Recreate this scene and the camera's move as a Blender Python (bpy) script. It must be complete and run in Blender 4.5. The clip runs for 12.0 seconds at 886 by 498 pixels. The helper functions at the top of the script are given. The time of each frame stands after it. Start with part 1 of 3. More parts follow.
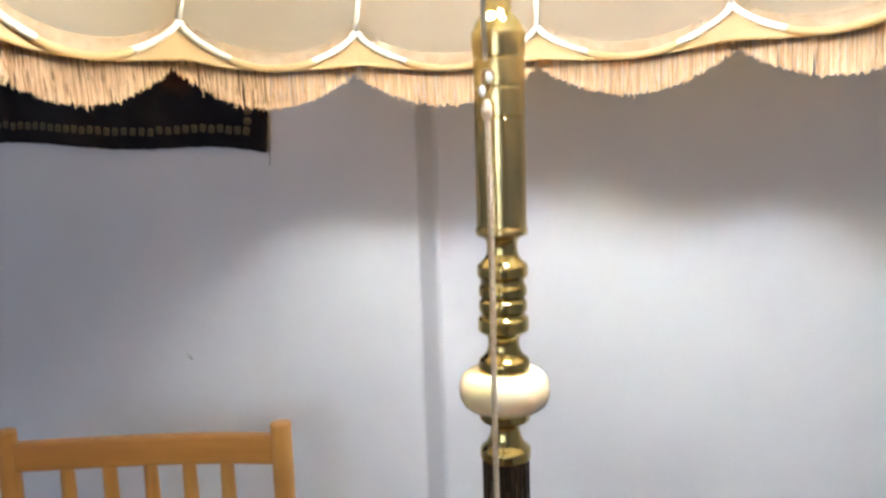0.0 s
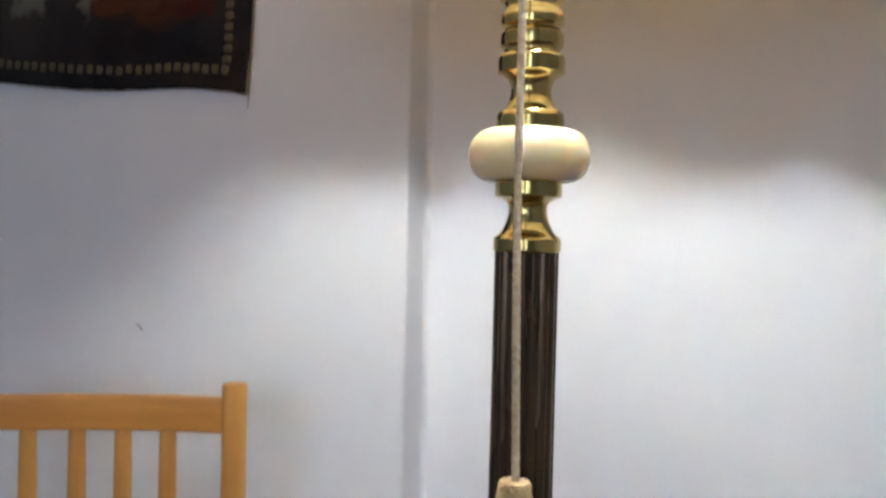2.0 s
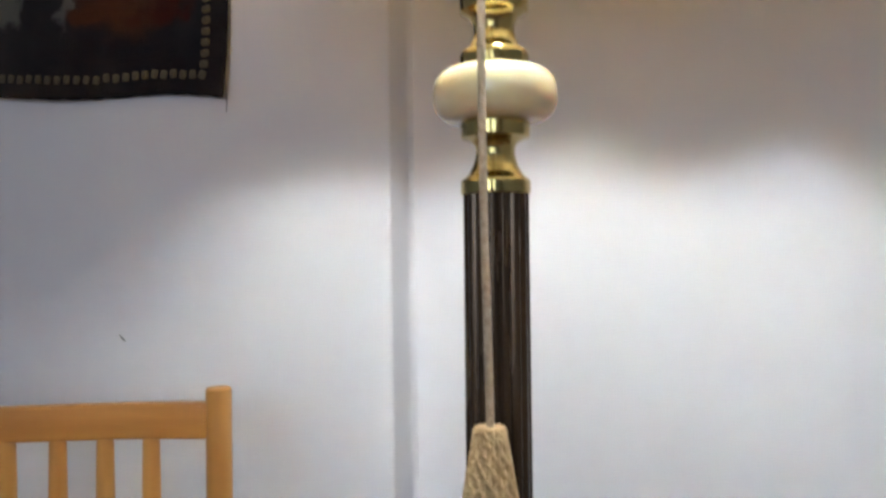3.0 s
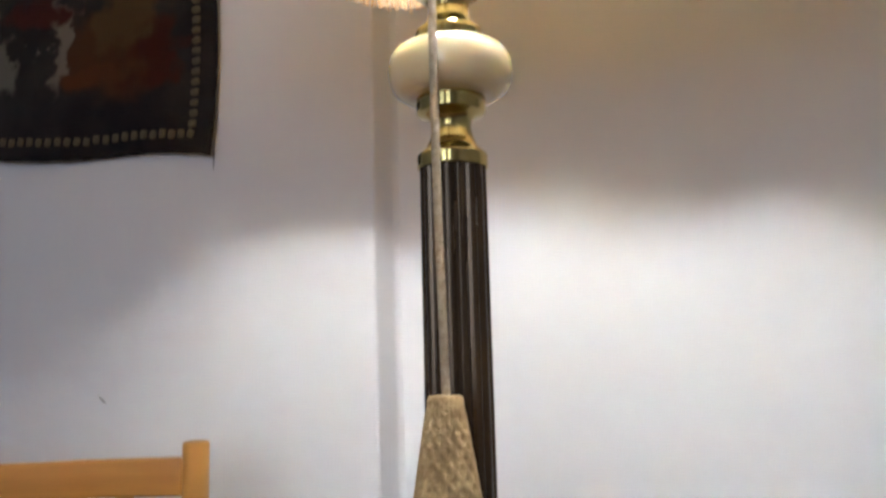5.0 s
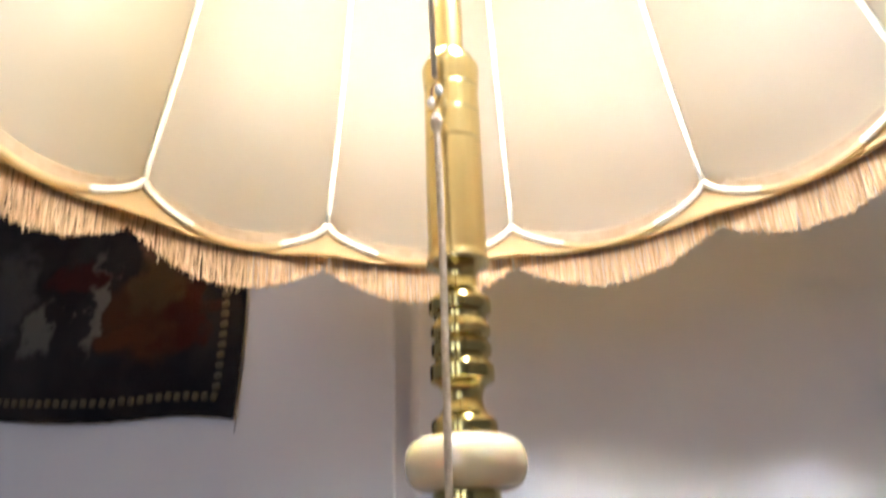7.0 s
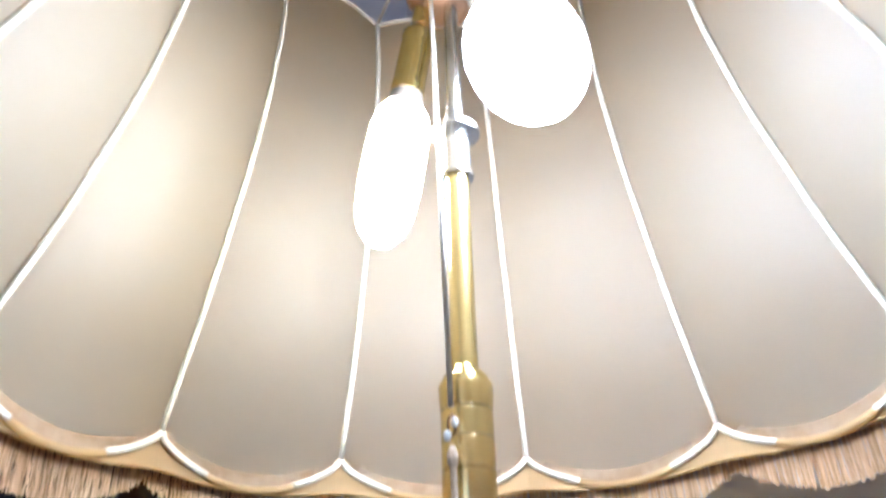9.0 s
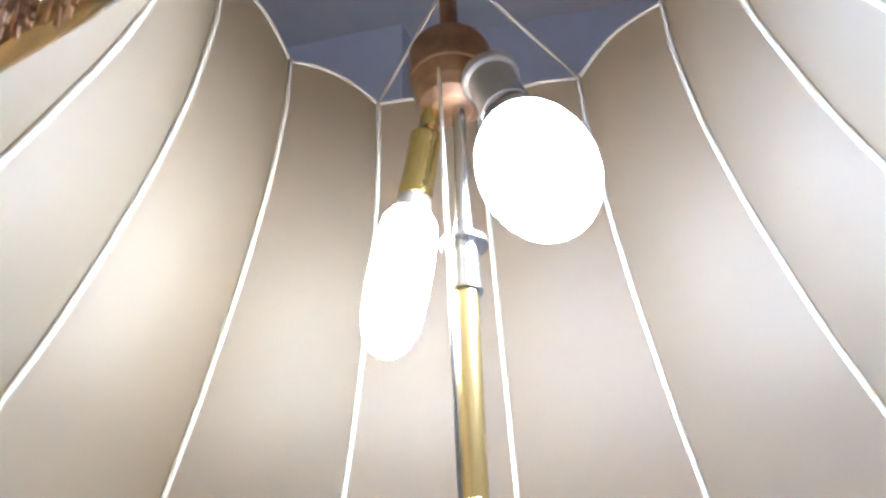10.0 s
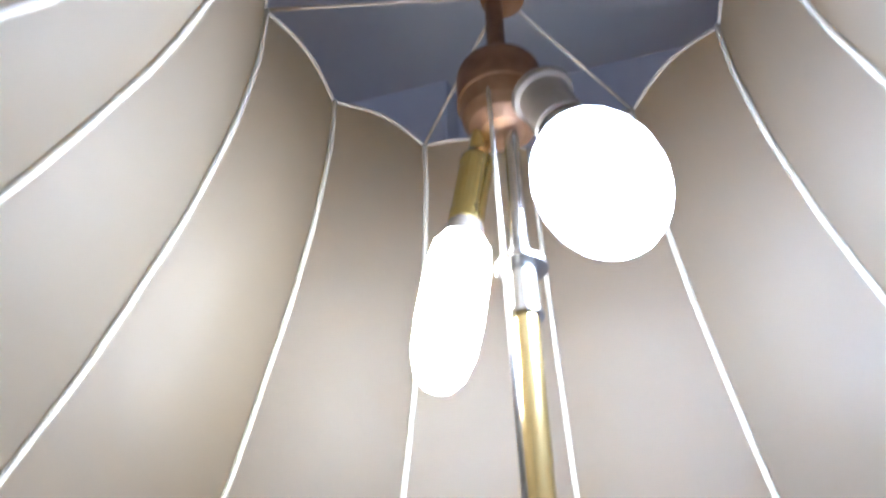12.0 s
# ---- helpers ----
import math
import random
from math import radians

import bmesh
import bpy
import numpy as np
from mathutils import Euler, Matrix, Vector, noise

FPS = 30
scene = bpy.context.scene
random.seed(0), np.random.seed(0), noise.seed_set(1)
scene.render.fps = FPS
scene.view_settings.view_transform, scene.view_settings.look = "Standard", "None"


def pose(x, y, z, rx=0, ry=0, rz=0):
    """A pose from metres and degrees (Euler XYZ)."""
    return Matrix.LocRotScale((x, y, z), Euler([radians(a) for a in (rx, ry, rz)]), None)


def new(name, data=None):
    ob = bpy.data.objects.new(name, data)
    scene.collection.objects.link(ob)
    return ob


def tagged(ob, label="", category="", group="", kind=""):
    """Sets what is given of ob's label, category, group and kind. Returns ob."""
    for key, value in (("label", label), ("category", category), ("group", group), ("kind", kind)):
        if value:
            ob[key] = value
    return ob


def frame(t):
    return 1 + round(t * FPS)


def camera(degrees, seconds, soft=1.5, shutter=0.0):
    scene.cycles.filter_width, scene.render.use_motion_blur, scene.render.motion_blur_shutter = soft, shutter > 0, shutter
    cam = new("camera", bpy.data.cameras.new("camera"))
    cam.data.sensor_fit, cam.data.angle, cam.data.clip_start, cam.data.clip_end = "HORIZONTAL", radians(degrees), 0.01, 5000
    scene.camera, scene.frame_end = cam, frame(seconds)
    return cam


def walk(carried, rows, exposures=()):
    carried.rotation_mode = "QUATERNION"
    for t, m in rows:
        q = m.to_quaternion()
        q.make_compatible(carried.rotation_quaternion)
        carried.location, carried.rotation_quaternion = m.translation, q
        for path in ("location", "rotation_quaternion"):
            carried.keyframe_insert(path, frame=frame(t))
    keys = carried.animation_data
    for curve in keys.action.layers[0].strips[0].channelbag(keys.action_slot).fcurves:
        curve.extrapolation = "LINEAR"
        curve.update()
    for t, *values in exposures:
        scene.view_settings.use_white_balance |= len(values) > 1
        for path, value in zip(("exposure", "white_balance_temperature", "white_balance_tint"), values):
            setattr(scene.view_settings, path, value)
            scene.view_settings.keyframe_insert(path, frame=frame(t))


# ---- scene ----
cam = camera(60.49, 12.0, soft=2.6, shutter=0.9)
# seconds, x, y, z, yaw, pitch, roll
ROWS = [
    (0, -0.0238, -0.4890, 1.3220, 1.45, -8.58, 1.70),
    (0.5, -0.0163, -0.4607, 1.2482, 1.59, -3.95, 1.80),
    (1, -0.0247, -0.4288, 1.1929, 1.21, -1.92, 1.88),
    (1.5, -0.0336, -0.4020, 1.1472, 0.33, -3.64, -0.29),
    (2, -0.0407, -0.3817, 1.1155, 0.24, -1.50, -1.34),
    (2.5, -0.0388, -0.3736, 1.1012, -0.13, 2.44, 0.78),
    (3, -0.0274, -0.3691, 1.0765, -0.21, 0.40, 0.67),
    (5, -0.0073, -0.3566, 1.0211, -0.06, 7.32, 1.52),
    (5.5, -0.0023, -0.3680, 1.0400, 0.75, 10.64, 2.67),
    (6, 0.0008, -0.3755, 1.0717, 1.32, 13.97, 2.50),
    (6.5, 0.0008, -0.3830, 1.0914, 1.55, 18.12, 2.03),
    (7, -0.0003, -0.3864, 1.1124, 1.81, 21.89, 1.72),
    (9, 0.0021, -0.4505, 1.2188, 2.55, 30.50, 1.33),
    (9.5, -0.0027, -0.4699, 1.2468, 2.20, 31.84, 1.44),
    (10, -0.0165, -0.4746, 1.2714, 0.72, 33.13, 1.13),
    (10.5, -0.0136, -0.4740, 1.2922, 1.16, 33.10, 1.08),
    (11, -0.0127, -0.4635, 1.3100, 2.25, 32.87, 0.69),
    (11.5, -0.0114, -0.4506, 1.2993, 3.86, 36.77, -0.21),
    (12, -0.0235, -0.4200, 1.2689, 4.35, 38.53, 0.15),
]
EXPOSURES = [(0.0, -0.20, 5830, 7), (2.5, -0.15, 5850, 6), (5.0, -0.15, 6080, 8), (6.0, -0.14, 6150, 10), (7.0, -0.25, 5980, 11), (8.0, -0.45, 5550, 12),
             (9.0, -0.71, 5080, 11), (9.5, -0.80, 5010, 11), (10.5, -0.91, 4960, 13), (12.0, -1.11, 4830, 13)]
walk(cam, [(t, pose(x, y, z, 90 + p, r, w)) for t, x, y, z, w, p, r in ROWS], EXPOSURES)

# ---- world and light ----
BULB_POWER = 215.0      # emission of the two lit bulbs
FILL_POWER = 21.0    # daylight fill from an assumed, unseen window behind the camera
world = bpy.data.worlds.new("world")
scene.world = world
world.use_nodes = True
sky = world.node_tree.nodes.new("ShaderNodeTexSky")
sky.sky_type, sky.sun_disc = "NISHITA", False
sky.sun_elevation, sky.sun_rotation = radians(35), radians(200)
world.node_tree.links.new(sky.outputs[0], world.node_tree.nodes["Background"].inputs[0])
world.node_tree.nodes["Background"].inputs[1].default_value = 0.1

# the wall behind the lamp: a point on it and its turn
WALL = pose(0, 0.6489, 0, 0, 0, math.degrees(math.atan(-0.2217)))


# ---- materials ----
def material(name, base, rough=0.6, metal=0.0, second=None, scale=8.0, detail=4.0, bump=0.0, bump_scale=None,
             stretch=(1, 1, 1), coat=0.0, sub=0.0, rough_vary=0.0, low=0.35, high=0.65):
    m = bpy.data.materials.new(name)
    m.use_nodes = True
    nt = m.node_tree
    b = nt.nodes["Principled BSDF"]
    b.inputs["Base Color"].default_value = (*base, 1)
    b.inputs["Roughness"].default_value = rough
    b.inputs["Metallic"].default_value = metal
    b.inputs["Coat Weight"].default_value = coat
    if sub:
        b.inputs["Subsurface Weight"].default_value = sub
        b.inputs["Subsurface Radius"].default_value = (1.0, 0.8, 0.5)
        b.inputs["Subsurface Scale"].default_value = 0.012
    co = nt.nodes.new("ShaderNodeTexCoord")
    mp = nt.nodes.new("ShaderNodeMapping")
    mp.inputs["Scale"].default_value = stretch
    nt.links.new(co.outputs["Object"], mp.inputs[0])
    n1 = nt.nodes.new("ShaderNodeTexNoise")
    n1.inputs["Scale"].default_value, n1.inputs["Detail"].default_value = scale, detail
    nt.links.new(mp.outputs[0], n1.inputs["Vector"])
    if second:
        r = nt.nodes.new("ShaderNodeValToRGB")
        r.color_ramp.elements[0].position, r.color_ramp.elements[1].position = low, high
        r.color_ramp.elements[0].color, r.color_ramp.elements[1].color = (*base, 1), (*second, 1)
        nt.links.new(n1.outputs["Fac"], r.inputs[0])
        nt.links.new(r.outputs[0], b.inputs["Base Color"])
    if rough_vary:
        rr = nt.nodes.new("ShaderNodeMapRange")
        rr.inputs["To Min"].default_value, rr.inputs["To Max"].default_value = rough - rough_vary, rough + rough_vary
        nt.links.new(n1.outputs["Fac"], rr.inputs[0])
        nt.links.new(rr.outputs[0], b.inputs["Roughness"])
    if bump:
        n2 = nt.nodes.new("ShaderNodeTexNoise")
        n2.inputs["Scale"].default_value, n2.inputs["Detail"].default_value = bump_scale or scale * 6, 5
        nt.links.new(mp.outputs[0], n2.inputs["Vector"])
        bp = nt.nodes.new("ShaderNodeBump")
        bp.inputs["Strength"].default_value, bp.inputs["Distance"].default_value = bump, 0.004
        nt.links.new(n2.outputs["Fac"], bp.inputs["Height"])
        nt.links.new(bp.outputs[0], b.inputs["Normal"])
    return m


def cloth(name, base, second, through_colour, share, scale=30.0, weave=900.0, rough=0.9, stretch=(1, 1, 1)):
    """Thin cloth that lets part of the light through."""
    m = material(name, base, rough, 0.0, second, scale, 4.0, 0.25, weave, stretch)
    nt = m.node_tree
    b = nt.nodes["Principled BSDF"]
    tr = nt.nodes.new("ShaderNodeBsdfTranslucent")
    tr.inputs[0].default_value = (*through_colour, 1)
    mix = nt.nodes.new("ShaderNodeMixShader")
    mix.inputs[0].default_value = share
    nt.links.new(b.outputs[0], mix.inputs[1])
    nt.links.new(tr.outputs[0], mix.inputs[2])
    nt.links.new(mix.outputs[0], nt.nodes["Material Output"].inputs["Surface"])
    return m


def glowing(name, colour, strength, tip, reach, hot, low):
    """Frosted bulb: its rounded end glows most, the neck least."""
    m = bpy.data.materials.new(name)
    m.use_nodes = True
    nt = m.node_tree
    b = nt.nodes["Principled BSDF"]
    b.inputs["Base Color"].default_value = (0.9, 0.9, 0.9, 1)
    b.inputs["Emission Color"].default_value = (*colour, 1)
    co = nt.nodes.new("ShaderNodeTexCoord")
    far = nt.nodes.new("ShaderNodeVectorMath")
    far.operation = "DISTANCE"
    far.inputs[1].default_value = tip
    nt.links.new(co.outputs["Object"], far.inputs[0])
    fall = nt.nodes.new("ShaderNodeMapRange")
    fall.interpolation_type = "SMOOTHSTEP"
    fall.inputs["From Min"].default_value, fall.inputs["From Max"].default_value = 0.25 * reach, reach
    fall.inputs["To Min"].default_value, fall.inputs["To Max"].default_value = hot * strength, low * strength
    nt.links.new(far.outputs["Value"], fall.inputs[0])
    nt.links.new(fall.outputs[0], b.inputs["Emission Strength"])
    return m


WALL_PAINT = material("wall_paint", (0.725, 0.72, 0.755), 0.85, 0, (0.665, 0.655, 0.69), 2.6, 6, 0.32, 22)
CEILING_PAINT = material("ceiling_paint", (0.66, 0.67, 0.69), 0.9, 0, (0.60, 0.61, 0.63), 2, 5, 0.3, 50)
ROOM_PAINT = material("room_paint", (0.64, 0.63, 0.61), 0.85, 0, (0.58, 0.57, 0.55), 2.6, 6, 0.2, 30)
FLOOR_WOOD = material("floor_wood", (0.22, 0.13, 0.07), 0.5, 0, (0.30, 0.19, 0.10), 3, 6, 0.2, 30, (1, 12, 1))
BRASS = material("brass", (0.60, 0.49, 0.20), 0.16, 1.0, (0.48, 0.38, 0.14), 26, 4, 0.05, 220, (1, 1, 0.4), rough_vary=0.07)
BRASS_SATIN = material("brass_satin", (0.74, 0.60, 0.28), 0.25, 1.0, (0.64, 0.51, 0.22), 40, 4, 0.06, 260, (1, 1, 0.15), rough_vary=0.08)
NICKEL = material("nickel", (0.72, 0.70, 0.66), 0.22, 1.0, (0.62, 0.60, 0.56), 40, 4, 0.05, 240, (1, 1, 0.2), rough_vary=0.07)
BRASS_OLD = material("brass_old", (0.27, 0.155, 0.085), 0.42, 0.75, (0.19, 0.105, 0.055), 50, 5, 0.1, 200, rough_vary=0.1)
BRONZE = material("bronze", (0.055, 0.036, 0.020), 0.26, 0.55, (0.085, 0.055, 0.030), 22, 5, 0.08, 180, (1, 1, 0.1), rough_vary=0.08)
ONYX = material("onyx", (0.90, 0.76, 0.47), 0.16, 0, (0.80, 0.58, 0.29), 30, 7, 0.02, 90, (1, 1, 2.4), coat=0.4, sub=0.6, low=0.48, high=0.85)
LINING = cloth("lining", (0.66, 0.625, 0.535), (0.61, 0.575, 0.49), (1.0, 0.82, 0.53), 0.80, 24, 1300, 0.35)
LINING.node_tree.nodes["Principled BSDF"].inputs["Specular IOR Level"].default_value = 0.9
VALANCE = cloth("valance", (0.58, 0.435, 0.24), (0.50, 0.37, 0.195), (0.95, 0.78, 0.46), 0.58, 40, 1000)
BRAID = cloth("braid", (0.64, 0.49, 0.26), (0.54, 0.40, 0.20), (0.90, 0.70, 0.38), 0.50, 120, 1500)
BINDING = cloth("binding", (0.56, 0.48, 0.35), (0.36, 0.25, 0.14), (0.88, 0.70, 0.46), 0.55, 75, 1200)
FRINGE = cloth("fringe", (0.72, 0.54, 0.34), (0.58, 0.41, 0.24), (0.86, 0.66, 0.42), 0.50, 60, 1500)


def vary_threads(m):
    """Each thread takes its own tone between dull brown and pale beige."""
    nt = m.node_tree
    geo = nt.nodes.new("ShaderNodeNewGeometry")
    r = nt.nodes.new("ShaderNodeValToRGB")
    r.color_ramp.elements[0].color, r.color_ramp.elements[1].color = (0.50, 0.33, 0.18, 1), (0.82, 0.63, 0.41, 1)
    r.color_ramp.elements[0].position, r.color_ramp.elements[1].position = 0.0, 0.7
    nt.links.new(geo.outputs["Random Per Island"], r.inputs[0])
    nt.links.new(r.outputs[0], nt.nodes["Principled BSDF"].inputs["Base Color"])
    nt.links.new(r.outputs[0], nt.nodes["Translucent BSDF"].inputs[0])


vary_threads(FRINGE)
TAPE = cloth("tape", (0.84, 0.80, 0.70), (0.78, 0.73, 0.62), (0.8, 0.75, 0.62), 0.15, 50, 1500)
WIRE = material("wire", (0.62, 0.56, 0.48), 0.6, 0, (0.52, 0.46, 0.38), 60)
CORD = material("cord", (0.50, 0.40, 0.28), 0.9, 0, (0.38, 0.29, 0.19), 400, 3, 0.5, 700)
STRING = material("string", (0.72, 0.68, 0.60), 0.7, 0, (0.62, 0.57, 0.48), 300)
MARK_GREY = material("mark_grey", (0.28, 0.27, 0.27), 0.9, 0, (0.20, 0.19, 0.19), 200)
JUTE = material("jute", (0.56, 0.39, 0.19), 0.85, 0, (0.36, 0.235, 0.105), 160, 5, 0.5, 500)
PLASTIC = material("plastic", (0.75, 0.74, 0.70), 0.35, 0, (0.70, 0.69, 0.64), 20)
SOCKET_GREY = material("socket_grey", (0.17, 0.145, 0.12), 0.4, 0.0, (0.13, 0.11, 0.09), 40)
BULB_COOL = glowing("bulb_cool", (0.97, 0.98, 1.0), BULB_POWER, (0.061, -0.060, 1.560), 0.075, 2.4, 0.40)
BULB_WARM = glowing("bulb_warm", (1.0, 0.87, 0.65), BULB_POWER, (-0.062, 0.039, 1.512), 0.075, 1.35, 1.1)
BEECH = material("beech", (0.50, 0.245, 0.055), 0.38, 0, (0.41, 0.185, 0.040), 5, 6, 0.06, 60, (9, 9, 0.8), coat=0.25, rough_vary=0.06)
BEECH_X = material("beech_rail", (0.46, 0.21, 0.038), 0.38, 0, (0.37, 0.155, 0.026), 5, 6, 0.06, 60, (0.8, 9, 9), coat=0.25, rough_vary=0.06)
GOLD_THREAD = material("gold_thread", (0.11, 0.085, 0.045), 0.9, 0, (0.07, 0.052, 0.03), 90)


def weaving_material():
    """Dark woven hanging: blurred patches of wool on a near-black ground."""
    m = material("weaving", (0.03, 0.03, 0.03), 0.95, 0, None, 8, 4, 0.6, 420)
    nt = m.node_tree
    b = nt.nodes["Principled BSDF"]
    co = nt.nodes.new("ShaderNodeTexCoord")
    b.inputs["Specular IOR Level"].default_value = 0.08
    wob = nt.nodes.new("ShaderNodeTexNoise")
    wob.inputs["Scale"].default_value, wob.inputs["Detail"].default_value = 22, 5
    nt.links.new(co.outputs["Object"], wob.inputs["Vector"])
    mul = nt.nodes.new("ShaderNodeVectorMath")
    mul.operation = "MULTIPLY_ADD"
    mul.inputs[1].default_value = (0.15, 0.11, 0.075)
    nt.links.new(wob.outputs["Color"], mul.inputs[0])
    nt.links.new(co.outputs["Object"], mul.inputs[2])
    base = nt.nodes.new("ShaderNodeTexNoise")
    base.inputs["Scale"].default_value, base.inputs["Detail"].default_value = 7, 6
    nt.links.new(co.outputs["Object"], base.inputs["Vector"])
    ramp = nt.nodes.new("ShaderNodeValToRGB")
    ramp.color_ramp.elements[0].position, ramp.color_ramp.elements[1].position = 0.40, 0.72
    ramp.color_ramp.elements[0].color, ramp.color_ramp.elements[1].color = (0.011, 0.010, 0.012, 1), (0.030, 0.026, 0.025, 1)
    nt.links.new(base.outputs["Fac"], ramp.inputs[0])
    colour = ramp.outputs[0]
    # centre x, z, half sizes, colour
    for x, z, sx, sz, c in ((-0.14, 0.15, 0.11, 0.075, (0.042, 0.018, 0.010)), (-0.13, 0.20, 0.06, 0.05, (0.055, 0.034, 0.016)),
                            (-0.075, 0.14, 0.05, 0.06, (0.034, 0.009, 0.007)), (-0.15, 0.30, 0.05, 0.06, (0.12, 0.065, 0.036)),
                            (-0.245, 0.17, 0.020, 0.085, (0.11, 0.10, 0.085)), (-0.28, 0.22, 0.055, 0.030, (0.030, 0.009, 0.009)),
                            (-0.34, 0.14, 0.030, 0.05, (0.095, 0.090, 0.080)), (-0.43, 0.20, 0.06, 0.09, (0.042, 0.042, 0.044)),
                            (-0.18, 0.115, 0.06, 0.020, (0.055, 0.020, 0.010))):
        off = nt.nodes.new("ShaderNodeVectorMath")
        off.operation = "SUBTRACT"
        off.inputs[1].default_value = (x + 0.055, 0, z + 0.055)
        nt.links.new(mul.outputs[0], off.inputs[0])
        sc = nt.nodes.new("ShaderNodeVectorMath")
        sc.operation = "MULTIPLY"
        sc.inputs[1].default_value = (1 / sx, 0, 1 / sz)
        nt.links.new(off.outputs[0], sc.inputs[0])
        ln = nt.nodes.new("ShaderNodeVectorMath")
        ln.operation = "LENGTH"
        nt.links.new(sc.outputs[0], ln.inputs[0])
        fac = nt.nodes.new("ShaderNodeMapRange")
        fac.interpolation_type = "SMOOTHSTEP"
        fac.inputs["From Min"].default_value, fac.inputs["From Max"].default_value = 1.2, 0.6
        nt.links.new(ln.outputs["Value"], fac.inputs[0])
        mix = nt.nodes.new("ShaderNodeMix")
        mix.data_type = "RGBA"
        mix.inputs[7].default_value = (*c, 1)
        nt.links.new(fac.outputs[0], mix.inputs[0])
        nt.links.new(colour, mix.inputs[6])
        colour = mix.outputs[2]
    nt.links.new(colour, b.inputs["Base Color"])
    return m


WEAVING = weaving_material()


# ---- building helpers ----
def mesh_object(name, verts, faces, mat, parent=None, label="", smooth=True):
    me = bpy.data.meshes.new(name)
    me.from_pydata([tuple(v) for v in verts], [], faces)
    me.update()
    me.materials.append(mat)
    if smooth:
        me.polygons.foreach_set("use_smooth", [True] * len(me.polygons))
    ob = new(name, me)
    if parent:
        ob.parent = parent
    if label:
        tagged(ob, label)
    return ob


def sharpen(ob, angle=35):
    ob.data.set_sharp_from_angle(angle=radians(angle))
    return ob


def lathe(profile, seg=48, m=None, shape=None):
    """Verts and faces of a turned body from (radius, height) pairs, closed at both ends. shape(angle, z) scales the radius."""
    verts, faces = [], []
    firm = [profile[0]]
    for (r0, z0), (r1, z1) in zip(profile, profile[1:]):
        d = math.hypot(r1 - r0, z1 - z0)
        if d > 0.004:
            f = 0.0006 / d
            firm += [(r0 + (r1 - r0) * f, z0 + (z1 - z0) * f), (r1 + (r0 - r1) * f, z1 + (z0 - z1) * f)]
        firm.append((r1, z1))
    profile = firm
    for r, z in profile:
        for k in range(seg):
            a = 2 * math.pi * k / seg
            f = r * (shape(a, z) if shape else 1)
            verts.append(Vector((f * math.cos(a), f * math.sin(a), z)))
    n = len(profile)
    for i in range(n - 1):
        for k in range(seg):
            k2 = (k + 1) % seg
            faces.append((i * seg + k, i * seg + k2, (i + 1) * seg + k2, (i + 1) * seg + k))
    faces.append(tuple(range(seg))[::-1])
    faces.append(tuple(range((n - 1) * seg, n * seg)))
    if m:
        verts = [m @ v for v in verts]
    return verts, faces


def turned(name, profile, mat, parent, label="", seg=48, m=None, shape=None):
    return sharpen(mesh_object(name, *lathe(profile, seg, m, shape), mat, parent, label), 40)


def tube(points, radius, seg=8):
    """Verts and faces of a round bar along points; radius is a number or one for each point."""
    pts = [Vector(p) for p in points]
    verts, faces = [], []
    side = None
    for i, p in enumerate(pts):
        d = (pts[min(i + 1, len(pts) - 1)] - pts[max(i - 1, 0)]).normalized()
        if side is None:
            side = d.orthogonal().normalized()
        side = (side - d * side.dot(d)).normalized()
        up = d.cross(side)
        r = radius[i] if isinstance(radius, (list, tuple)) else radius
        for k in range(seg):
            a = 2 * math.pi * k / seg
            verts.append(p + (side * math.cos(a) + up * math.sin(a)) * r)
    for i in range(len(pts) - 1):
        for k in range(seg):
            k2 = (k + 1) % seg
            faces.append((i * seg + k, i * seg + k2, (i + 1) * seg + k2, (i + 1) * seg + k))
    faces.append(tuple(range(seg))[::-1])
    faces.append(tuple(range((len(pts) - 1) * seg, len(pts) * seg)))
    return verts, faces


def block(name, size, centre, mat, parent=None, bevel=0.003, label="", bend=None):
    """A bevelled board. bend(co) may move its corners after lengthwise cuts."""
    bm = bmesh.new()
    bmesh.ops.create_cube(bm, size=1)
    bmesh.ops.scale(bm, vec=size, verts=bm.verts)
    if bend:
        long_edges = [e for e in bm.edges if abs((e.verts[0].co - e.verts[1].co).normalized()[max(range(3), key=lambda i: size[i])]) > 0.9]
        bmesh.ops.subdivide_edges(bm, edges=long_edges, cuts=14, use_grid_fill=True)
        for v in bm.verts:
            v.co = bend(v.co)
    if bevel:
        bmesh.ops.bevel(bm, geom=[e for e in bm.edges if len(e.link_faces) == 2 and e.calc_face_angle(0) > 0.8], offset=bevel, segments=3, affect="EDGES", profile=0.6)
    bmesh.ops.translate(bm, vec=centre, verts=bm.verts)
    me = bpy.data.meshes.new(name)
    bm.to_mesh(me)
    bm.free()
    me.materials.append(mat)
    me.polygons.foreach_set("use_smooth", [True] * len(me.polygons))
    ob = new(name, me)
    sharpen(ob, 40)
    if parent:
        ob.parent = parent
    if label:
        tagged(ob, label)
    return ob


# ---- the room ----
ROOM_W, ROOM_E, ROOM_S, ROOM_H = -2.3, 1.7, -3.4, 2.62    # from the wall's own origin, along and away from it
ARRIS, STEP, SPLAY = -0.0960, 0.060, 0.010    # the wall steps back here, by so much, with a splayed return


